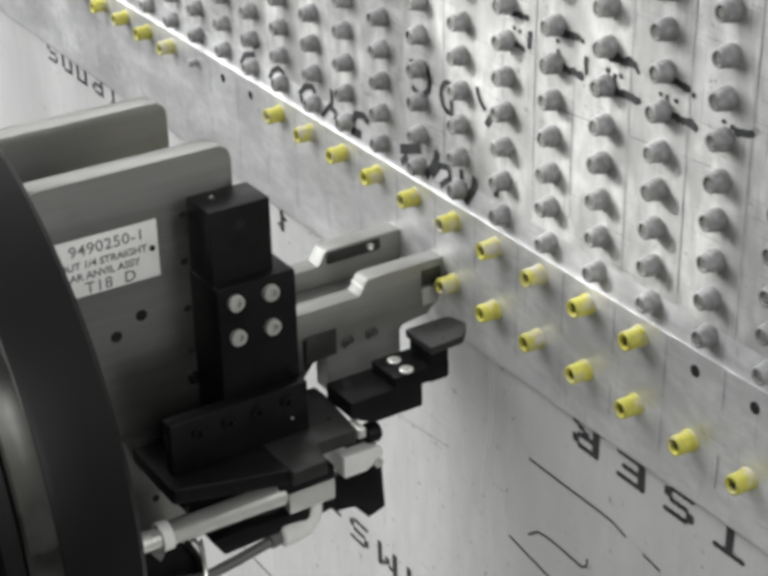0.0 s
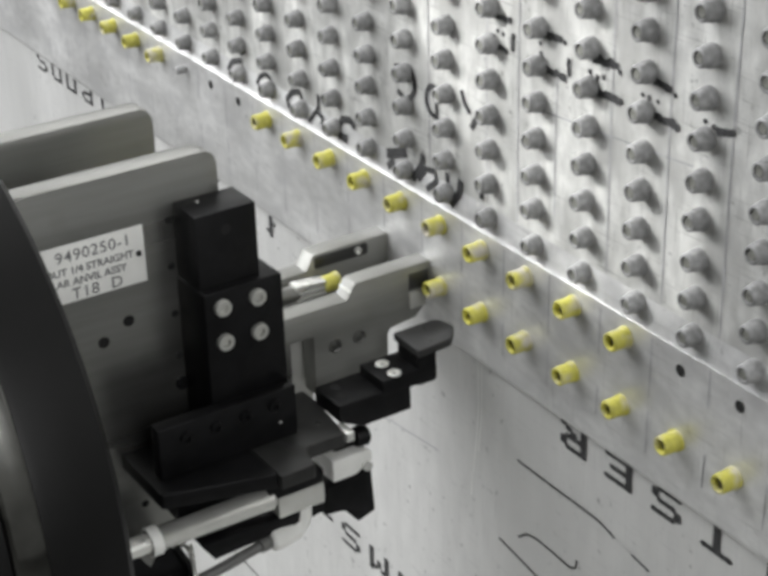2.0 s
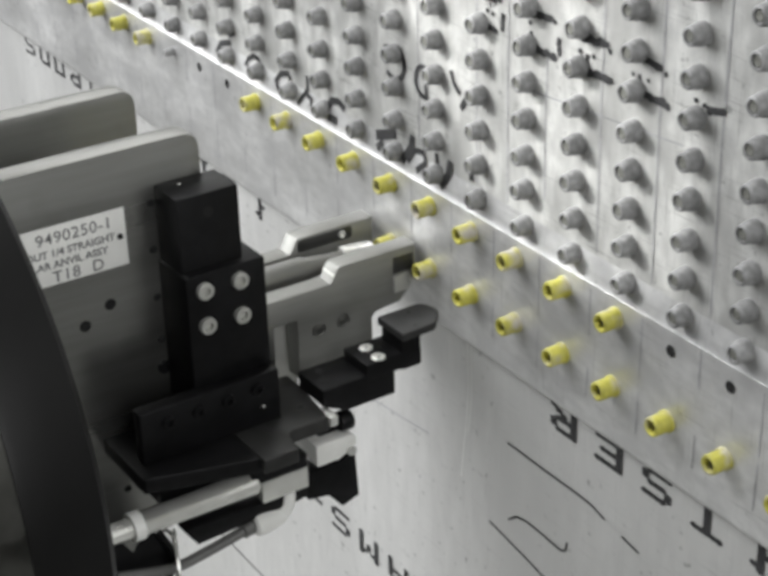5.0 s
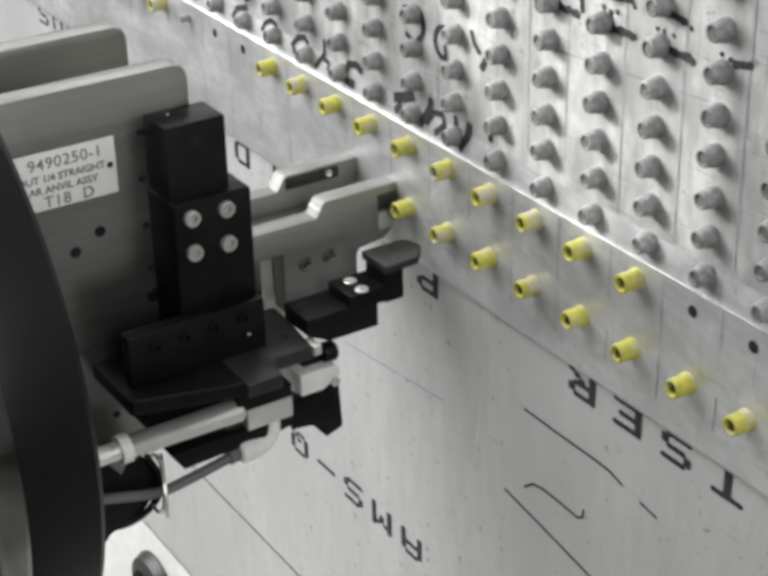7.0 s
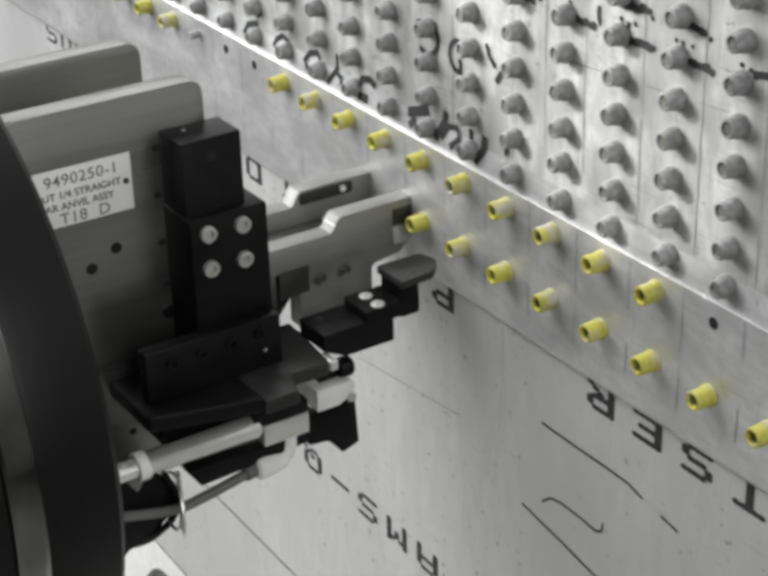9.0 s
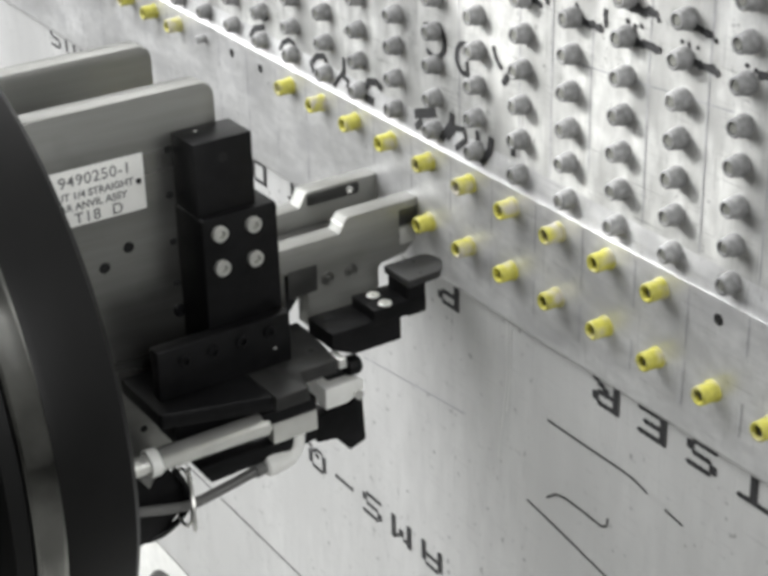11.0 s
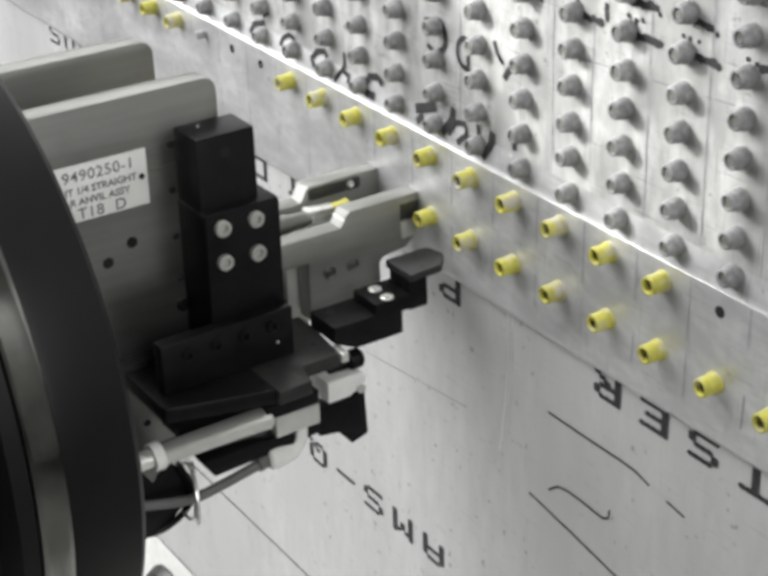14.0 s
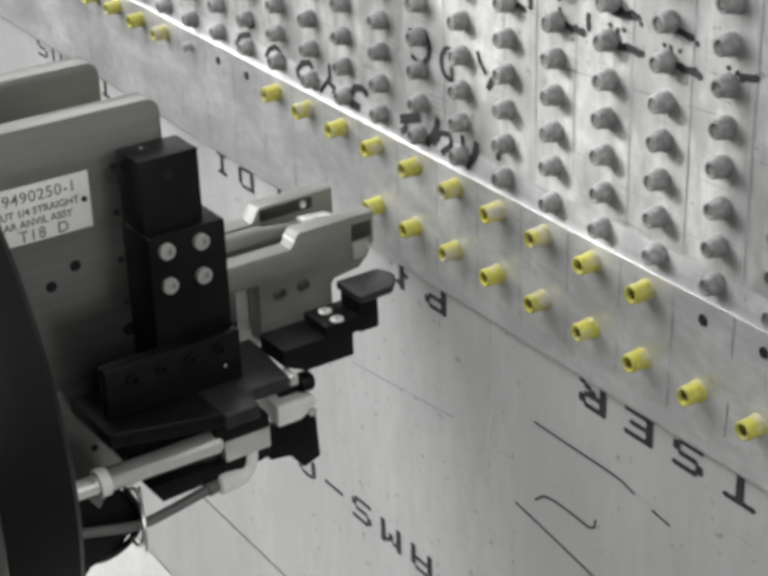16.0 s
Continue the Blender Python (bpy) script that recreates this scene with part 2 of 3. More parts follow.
def tube(points, r, sides=10, steps=6):
    """A round bar along a smooth line through the points."""
    pts = [Vector(p) for p in points]
    line = []
    for i in range(len(pts) - 1):
        p0, p1, p2, p3 = pts[max(i - 1, 0)], pts[i], pts[i + 1], pts[min(i + 2, len(pts) - 1)]
        for k in range(steps):
            t = k / steps
            line.append(0.5 * ((2 * p1) + (p2 - p0) * t + (2 * p0 - 5 * p1 + 4 * p2 - p3) * t * t + (3 * p1 - p0 - 3 * p2 + p3) * t ** 3))
    line.append(pts[-1])
    bm = bmesh.new()
    rings = []
    side = Vector((0.31, 0.2, 0.93))
    for i, p in enumerate(line):
        d = (line[min(i + 1, len(line) - 1)] - line[max(i - 1, 0)]).normalized()
        u = d.cross(side).normalized()
        w = d.cross(u)
        rings.append([bm.verts.new(p + (u * cos(2 * pi * k / sides) + w * sin(2 * pi * k / sides)) * r) for k in range(sides)])
    for a, b in zip(rings, rings[1:]):
        for k in range(sides):
            bm.faces.new((a[k], a[(k + 1) % sides], b[(k + 1) % sides], b[k]))
    bm.faces.new(rings[0])
    bm.faces.new(rings[-1][::-1])
    bmesh.ops.recalc_face_normals(bm, faces=bm.faces[:])
    return bm


def screw_bm(r=0.005, h=0.004, axis="x", at=(0, 0, 0)):
    """A socket head cap screw with its recess."""
    return lathe([(0, 0), (r, 0), (r, h * 0.8), (r * 0.9, h), (r * 0.52, h), (r * 0.5, h * 0.08), (0, h * 0.06)], 20, axis, at)


def stroke(points, width, y=-0.0004, depth=0.0004):
    """A flat line of ink on a face that looks along -y; the points are (x, z)."""
    bm = bmesh.new()
    pts = [Vector(p) for p in points]
    left, right = [], []
    for i, p in enumerate(pts):
        d = (pts[min(i + 1, len(pts) - 1)] - pts[max(i - 1, 0)]).normalized()
        nrm = Vector((-d.y, d.x)) * width / 2
        for side, sign in ((left, 1), (right, -1)):
            z = p.y + sign * nrm.y
            side.append(bm.verts.new((p.x + sign * nrm.x, y(z) if callable(y) else y, z)))
    for i in range(len(pts) - 1):
        bm.faces.new((left[i], left[i + 1], right[i + 1], right[i]))
    bmesh.ops.recalc_face_normals(bm, faces=bm.faces[:])
    return bm


GLYPHS = {
    "A": "01110 10001 10001 11111 10001 10001 10001", "M": "10001 11011 10101 10101 10001 10001 10001", "S": "01111 10000 10000 01110 00001 00001 11110",
    "Q": "01110 10001 10001 10001 10101 10010 01101", "-": "00000 00000 00000 11111 00000 00000 00000", "R": "11110 10001 10001 11110 10100 10010 10001",
    "E": "11111 10000 10000 11110 10000 10000 11111", "T": "11111 00100 00100 00100 00100 00100 00100", "I": "01110 00100 00100 00100 00100 00100 01110",
    "=": "11111 10001 10001 10001 10001 10001 11111", "P": "11110 10001 10001 11110 10000 10000 10000", "|": "00100 00110 00100 00100 01100 00100 00100", "D": "11110 10001 10001 10001 10001 10001 11110"}


def dot_letter(char, x, z, width, height, y, turned=True, fat=1.12):
    """A printed dot-matrix letter on a face that looks along -y, turned upside down."""
    bm = bmesh.new()
    rows = GLYPHS[char].split()
    cw, ch, sign = width / 5, height / 7, -1 if turned else 1
    for j, row in enumerate(rows):
        for i, bit in enumerate(row):
            if bit == "1":
                cx, cz = x + sign * (i - 2) * cw, z - sign * (j - 3) * ch
                n = 8
                ring = [bm.verts.new((cx + cw * 0.5 * fat * cos(2 * pi * k / n), y, cz + ch * 0.5 * fat * sin(2 * pi * k / n))) for k in range(n)]
                bm.faces.new(ring)
                y -= 0.000004
    bmesh.ops.recalc_face_normals(bm, faces=bm.faces[:])
    return bm


# ---- the structure: upper skin, flange, web ----
FIELD_Y, WEB_Y = 0.0026, 0.0042
FLANGE_TOP, FLANGE_BOTTOM = 0.0116, -0.0820
X0, X1 = -2.4, 0.75
# the sloping ledge over the flange: height and depth
LEDGE = [(FLANGE_TOP + 0.0004, 0.00027), (FLANGE_TOP + 0.0070, 0.0009), (FLANGE_TOP + 0.0180, 0.0028)]


def skin_y(z):
    return min(FIELD_Y, float(np.interp(z, [p[0] for p in LEDGE], [p[1] for p in LEDGE]))) - 0.0005


def structure():
    outline = [(FIELD_Y + 0.012, FLANGE_TOP + 0.004), (FIELD_Y, FLANGE_TOP + 0.004), (FIELD_Y, 0.9), (FIELD_Y + 0.012, 0.9)]
    skin = tagged(part("wall_upper_skin", prism(outline, X0, X1, r=0), SKIN), "bare aluminium upper skin with rows of grey fasteners and marker writing", "wall", kind="structure")
    pts = rounded([(0.0, FLANGE_BOTTOM - 0.0012), (0.0, FLANGE_TOP), (LEDGE[0][1], LEDGE[0][0]), (LEDGE[1][1], LEDGE[1][0]), (LEDGE[2][1], LEDGE[2][0]), (0.018, LEDGE[2][0]), (0.018, FLANGE_BOTTOM)], [0.0125, 0, 0, 0.004, 0, 0, 0])
    flange = tagged(part("wall_flange", prism(pts, X0, X1, r=0), FLANGE), "milled aluminium flange with two rows of yellow collars", "flange", kind="structure")
    web = tagged(part("wall_web", box(X0, X1, WEB_Y, WEB_Y + 0.012, -0.4551, FLANGE_BOTTOM + 0.010, 0), WEB), "rolled aluminium web sheet with printed and marker writing", "wall", kind="structure")
    tagged(part("wall_lower_sheet", box(X0, X1, WEB_Y + 0.0006, WEB_Y + 0.012, -0.5970, -0.4559, 0), WEB), "plain aluminium sheet below a fine seam", "wall", kind="structure")
    tagged(part("wall_foot_sheet", box(X0, X1, WEB_Y + 0.002, WEB_Y + 0.012, -1.2, -0.5981, 0), WHITE), "white lower sheet at the fixture foot", "wall", kind="structure")
    rng = random.Random(8)
    # pencil lines between the fastener stations
    for k in range(-16, 9):
        x = (k + 0.5) * PITCH + rng.uniform(-0.001, 0.001)
        a, b = rng.uniform(-0.030, -0.012), FLANGE_TOP - rng.uniform(0.001, 0.004)
        part("pencil_line", stroke([(x, a), (x + 0.0004, b)], 0.0008, -0.0003), PENCIL, flange)
        part("pencil_line", stroke([(x - 0.0006, rng.uniform(-0.068, -0.060)), (x, rng.uniform(-0.042, -0.034))], 0.0007, -0.0003), PENCIL, flange)
    for x, z0, z1 in ((0.0755, 0.03, 0.19), (0.110, 0.045, 0.13), (0.0455, 0.03, 0.2), (0.1565, 0.03, 0.2), (-0.015, 0.03, 0.2), (0.2015, 0.03, 0.21), (0.246, 0.03, 0.21)):
        part("pencil_line", stroke([(x + 0.0008, z0), (x, (z0 + z1) / 2), (x + 0.001, z1)], 0.0008, FIELD_Y - 0.0003), PENCIL, skin)
    part("pencil_line", stroke([(0.085, 0.104), (0.15, 0.1085), (0.22, 0.1135)], 0.0008, FIELD_Y - 0.0003), PENCIL, skin)
    # printed lines of the web
    for char, x in (("R", 0.1316), ("E", 0.1726), ("S", 0.2136), ("T", 0.2542), ("|", 0.2945), ("P", -0.0300), ("|", -0.0700), ("I", -0.3260), ("D", -0.2870), ("|", -0.2350), ("I", -0.5440), ("P", -0.5785), ("=", -0.6150), ("D", -0.6500), ("S", -0.6850)):
        part("printed_letter", dot_letter(char, x, -0.0908 if x > -0.5 else -0.0880, 0.0232, 0.0180, WEB_Y - 0.0003, fat=1.5 if x > -0.1 else 1.35), INK, web)
    for char, x in (("Q", -0.2165), ("-", -0.1750), ("S", -0.1345), ("M", -0.0940), ("A", -0.0535)):
        part("printed_letter", dot_letter(char, x, -0.3168, 0.0262, 0.0203, WEB_Y - 0.0003, fat=1.32), INK, web)
    # painted shade: dark line for the soft shadow under the flange edge
    part("seam", stroke([(X0, FLANGE_BOTTOM + 0.0004), (X1, FLANGE_BOTTOM + 0.0004)], 0.0014, WEB_Y - 0.0002), HOLE, web)
    # short white sliver beside the lowest nut row
    part("tag", stroke([(0.0365, 0.0190), (0.0372, 0.0275)], 0.0022, FIELD_Y - 0.0005), LABEL, skin)
    # dark seams between the sheets
    for z in (-0.4555, -0.5976):
        part("seam", stroke([(X0, z), (X1, z)], 0.0016, WEB_Y - 0.0002), HOLE, web)
    # marker strokes and scratches on the web
    for line in ([(0.0770, -0.1342), (0.1125, -0.1342), (0.1461, -0.1338), (0.1590, -0.1342), (0.1718, -0.1376)], [(0.0582, -0.2042), (0.1007, -0.2105), (0.1669, -0.2216)],
                 [(0.0786, -0.1913), (0.0878, -0.1839), (0.0974, -0.1818), (0.1145, -0.1820), (0.1322, -0.1831), (0.1372, -0.1801), (0.1380, -0.1739)], [(0.1871, -0.1402), (0.2024, -0.1428)]):
        part("marker_line", stroke(line, 0.0016, WEB_Y - 0.0003), INK, web)
    for line in ([(0.0345, -0.0817), (0.0350, -0.1203), (0.0322, -0.1453), (0.0266, -0.1878)], [(0.0384, -0.0817), (0.0384, -0.1203), (0.0350, -0.1492)], [(-0.1394, -0.1878), (-0.0110, -0.1733)]):
        part("scratch", stroke(line, 0.0009, WEB_Y - 0.0003), SCRATCH if line[0][0] > 0 else PENCIL, web)
    # marker figures on the skin, each an arc or bar of a few points
    def arc(cx, cz, rx, rz, a0, a1, n=12):
        return [(cx + rx * cos(radians(a0 + (a1 - a0) * i / n)), cz + rz * sin(radians(a0 + (a1 - a0) * i / n))) for i in range(n + 1)]
    loops = [([(-0.282, 0.020), (-0.277, 0.028), (-0.261, 0.033)], 0.0036), ([(-0.264, 0.038), (-0.255, 0.043)], 0.0040), ([(-0.238, 0.022), (-0.235, 0.028), (-0.226, 0.033), (-0.219, 0.032), (-0.218, 0.029)], 0.0030), ([(-0.189, 0.019), (-0.194, 0.024), (-0.187, 0.031), (-0.177, 0.034), (-0.174, 0.030)], 0.0038),
             ([(-0.151, 0.040), (-0.151, 0.030), (-0.162, 0.017)], 0.0028), ([(-0.154, 0.027), (-0.145, 0.025), (-0.145, 0.020)], 0.0030), ([(-0.123, 0.027), (-0.119, 0.032), (-0.110, 0.034), (-0.103, 0.031)], 0.0042), ([(-0.123, 0.020), (-0.111, 0.020)], 0.0045)]
    figures = [([(-0.064, 0.026), (-0.041, 0.034)], 0.0052), ([(-0.061, 0.018), (-0.055, 0.024)], 0.0040), ([(-0.022, 0.039), (-0.024, 0.031), (-0.032, 0.019)], 0.0042), ([(-0.026, 0.021), (-0.020, 0.030), (-0.010, 0.032), (-0.007, 0.026), (-0.016, 0.018)], 0.0034),
               ([(0.004, 0.036), (0.005, 0.029)], 0.0030), ([(0.019, 0.036), (0.017, 0.026), (0.011, 0.017)], 0.0044), ([(0.040, 0.044), (0.041, 0.031)], 0.0038), (arc(-0.042, 0.082, 0.012, 0.0115, 58, -130), 0.0030), ([(-0.053, 0.089), (-0.042, 0.092)], 0.0013),
               (arc(-0.009, 0.078, 0.0085, 0.0095, 70, 300), 0.0028), ([(-0.006, 0.071), (-0.007, 0.077)], 0.0022), ([(0.020, 0.094), (0.023, 0.087), (0.029, 0.082)], 0.0026), ([(0.040, 0.085), (0.034, 0.079), (0.030, 0.073)], 0.0032)]
    for line, width in loops + figures:
        part("marker_figure", stroke(line, width * 1.25, skin_y), INK, skin)
    # stamped print, not legible: bars of dots
    def dotted(x0, z0, x1, z1, size):
        bm = bmesh.new()
        n = max(2, int(math.hypot(x1 - x0, z1 - z0) / (size * 0.55)))
        y = FIELD_Y - 0.0004
        for i in range(n + 1):
            cx, cz = x0 + (x1 - x0) * i / n + rng.uniform(-0.15, 0.15) * size, z0 + (z1 - z0) * i / n + rng.uniform(-0.15, 0.15) * size
            r = size * rng.uniform(0.42, 0.62)
            bm.faces.new([bm.verts.new((cx + r * cos(k * pi / 4), y, cz + r * sin(k * pi / 4))) for k in range(8)])
            y -= 0.000005
        bmesh.ops.recalc_face_normals(bm, faces=bm.faces[:])
        return bm

    bars = [(0.0994, 0.1297, 0.1164, 0.1302, 0.0034), (0.1201, 0.1399, 0.1205, 0.1322, 0.0026), (0.0963, 0.1375, 0.0969, 0.1337, 0.0020), (0.1443, 0.1299, 0.1638, 0.1305, 0.0034), (0.1435, 0.1365, 0.1442, 0.1322, 0.0018), (0.1377, 0.1470, 0.1594, 0.1487, 0.0036),
            (0.1864, 0.1492, 0.2005, 0.1485, 0.0034), (0.1862, 0.1310, 0.2061, 0.1303, 0.0036), (0.1851, 0.1395, 0.1858, 0.1359, 0.0018), (0.2362, 0.1366, 0.2461, 0.1390, 0.0032), (0.0500, 0.1300, 0.0640, 0.1305, 0.0032), (0.0700, 0.1335, 0.0705, 0.1400, 0.0026), (0.0540, 0.1480, 0.0680, 0.1490, 0.0032), (0.0985, 0.1490, 0.1130, 0.1500, 0.0032)]
    dots = [(0.1438, 0.1383), (0.1492, 0.1394), (0.1382, 0.1395), (0.1617, 0.1459), (0.2041, 0.1458), (0.1800, 0.1393), (0.1917, 0.1389), (0.2265, 0.1393), (0.2323, 0.1385), (0.2309, 0.1333), (0.0560, 0.1400), (0.0610, 0.1390), (0.0950, 0.1430), (0.1165, 0.1490)]
    for x0, z0, x1, z1, size in bars:
        part("stamp_bar", dotted(x0, z0, x1, z1, size * 1.3), INK, skin)
    for x, z in dots:
        part("stamp_dot", dotted(x, z, x + 0.0005, z, 0.0024), INK, skin)
    # open holes of the upper row
    for k in (-7, -6, 5, 6, 7, 8):
        hole = part("hole", lathe([(0.0030, 0), (0.0034, 0.0003), (0.0034, 0.00035), (0, 0.00036)], 18, "y", (k * PITCH, 0, 0), -1), HOLE, flange)
    part("bare_pin", lathe([(0.0032, 0), (0.0032, 0.007), (0.0026, 0.008), (0, 0.008)], 18, "y", (-8 * PITCH, 0, 0), -1), NUT, flange)


structure()


def hall():
    tagged(part("floor", box(-6, 5, -6, 4, -1.3, -1.2, 0), FLOOR), "grey concrete hall floor", "floor", kind="structure")
    tagged(part("ceiling", box(-6, 5, -6, 4, 4.0, 4.1, 0), HALL), "pale hall ceiling", "ceiling", kind="structure")
    tagged(part("wall_west", box(-6.1, -6, -6, 4, -1.2, 4, 0), HALL), "pale hall wall", "wall", kind="structure")
    tagged(part("wall_east", box(5, 5.1, -6, 4, -1.2, 4, 0), HALL), "pale hall wall", "wall", kind="structure")
    tagged(part("wall_south", box(-6, 5, -6.1, -6, -1.2, 4, 0), HALL), "pale hall wall", "wall", kind="structure")
    tagged(part("wall_north", box(-6, 5, 4, 4.1, -1.2, 4, 0), HALL), "pale hall wall", "wall", kind="structure")


hall()


# ---- fasteners ----
def yellow_collar():
    ob = part("fastener_collar", lathe([(0.0064, 0), (0.0064, 0.0013), (0.0062, 0.0017), (0.0058, 0.0020), (0.0057, 0.0023), (0.0056, 0.0104), (0.0055, 0.0109), (0.0051, 0.0114), (0.0046, 0.0115), (0.0040, 0.0114), (0.0037, 0.0110), (0.0034, 0.0080)], 24, "y", flip=-1), YELLOW)
    tagged(ob, "yellow coated swaged collar on the aluminium flange", "collar", "yellow collars")
    part("pin", lathe([(0.0032, 0.0), (0.0032, 0.0076), (0.0026, 0.0084), (0.0018, 0.0084), (0.0014, 0.0066), (0, 0.0062)], 16, "y", flip=-1), PIN, ob, "dark pin end inside the collar")
    return ob


def grey_nut():
    ob = part("fastener_nut", lathe([(0.0062, 0), (0.0062, 0.0028), (0.0061, 0.0036), (0.0059, 0.0042), (0.0056, 0.0048), (0.0054, 0.0056), (0.0053, 0.0062), (0.0051, 0.0085), (0.0049, 0.0090), (0.0046, 0.0094), (0.0041, 0.0096), (0.0035, 0.0095), (0.0033, 0.0090), (0.0031, 0.0075)], 22, "y", flip=-1), NUT)
    tagged(ob, "dull grey swaged fastener nut on the aluminium skin", "fastener", "grey skin fasteners")
    part("pin", lathe([(0.0029, 0.0), (0.0029, 0.0082), (0.0023, 0.0090), (0.0012, 0.0090), (0, 0.0084)], 14, "y", flip=-1), PIN, ob, "dark pin end")
    return ob


LOWER_Z = -0.0426


def fasteners():
    first = yellow_collar()
    spots = [(k, 0.0) for k in (*range(-16, -8), *range(-5, 5))] + [(k, LOWER_Z) for k in range(0, 9)]
    rng = random.Random(4)
    for i, (k, z) in enumerate(spots):
        m = pose(k * PITCH + rng.uniform(-0.0003, 0.0003), 0, z + rng.uniform(-0.0003, 0.0003), 0, rng.uniform(0, 360), 0)
        if i == 0:
            first.matrix_basis = m
        else:
            copy_thing(first, m)
    nut = grey_nut()
    n = 0
    for c in range(-19, 7):
        for r in range(10):
            m = pose(0.0504 + c * PITCH + rng.uniform(-0.0006, 0.0006), FIELD_Y, 0.0236 + r * 0.0215 + rng.uniform(-0.0006, 0.0006), rng.uniform(-1.5, 1.5), rng.uniform(0, 360), rng.uniform(-1.5, 1.5))
            if n == 0:
                nut.matrix_basis = m
            else:
                copy_thing(nut, m)
            n += 1
    return first


MODEL_COLLAR = fasteners()


# ---- lower fixture seen past the tool ----
def fixture():
    t = thing("fixture_foot", "dark grey round fitting on the white lower sheet", "fixture")
    knob = part("fitting", lathe([(0, 0), (0.046, 0), (0.047, 0.004), (0.042, 0.014), (0.030, 0.018), (0.026, 0.010), (0, 0.010)], 40, "y", (-0.545, 0.008, -0.678), -1), DARK, t, "dark grey round fitting")
    part("cap", lathe([(0, 0.010), (0.016, 0.010), (0.016, 0.021), (0, 0.023)], 24, "y", (-0.545, 0.008, -0.678), -1), SATIN, knob)
    return t


fixture()


# ---- the collar tool ----
def writing(text, x, y, z, size, parent, mat, spacing=1.0):
    """Raised print that faces +x."""
    cu = bpy.data.curves.new("print", "FONT")
    cu.body, cu.size, cu.extrude, cu.space_character, cu.offset = text, size, 0.00006, spacing, size * (0.022 if size < 0.008 else 0.004)
    cu.align_x = "RIGHT"
    ob = new("printed_line", cu)
    bpy.context.view_layer.update()
    me = bpy.data.meshes.new_from_object(ob.evaluated_get(bpy.context.evaluated_depsgraph_get()))
    bpy.data.objects.remove(ob)
    me.transform(pose(x, y, z) @ pose(0, 0, 0, 90, 0, 90))
    me.materials.clear()
    me.materials.append(mat)
    out = new("printed_line", me)
    out.parent = parent
    return out


def ring_bm(centre, radius, thick, axis_turn=(0, 0, 0), sides=8, steps=28):
    turn = Euler([radians(a) for a in axis_turn]).to_matrix()
    return tube([Vector(centre) + turn @ Vector((0, radius * cos(2 * pi * i / 14), radius * sin(2 * pi * i / 14))) for i in range(15)], thick, sides, 2)


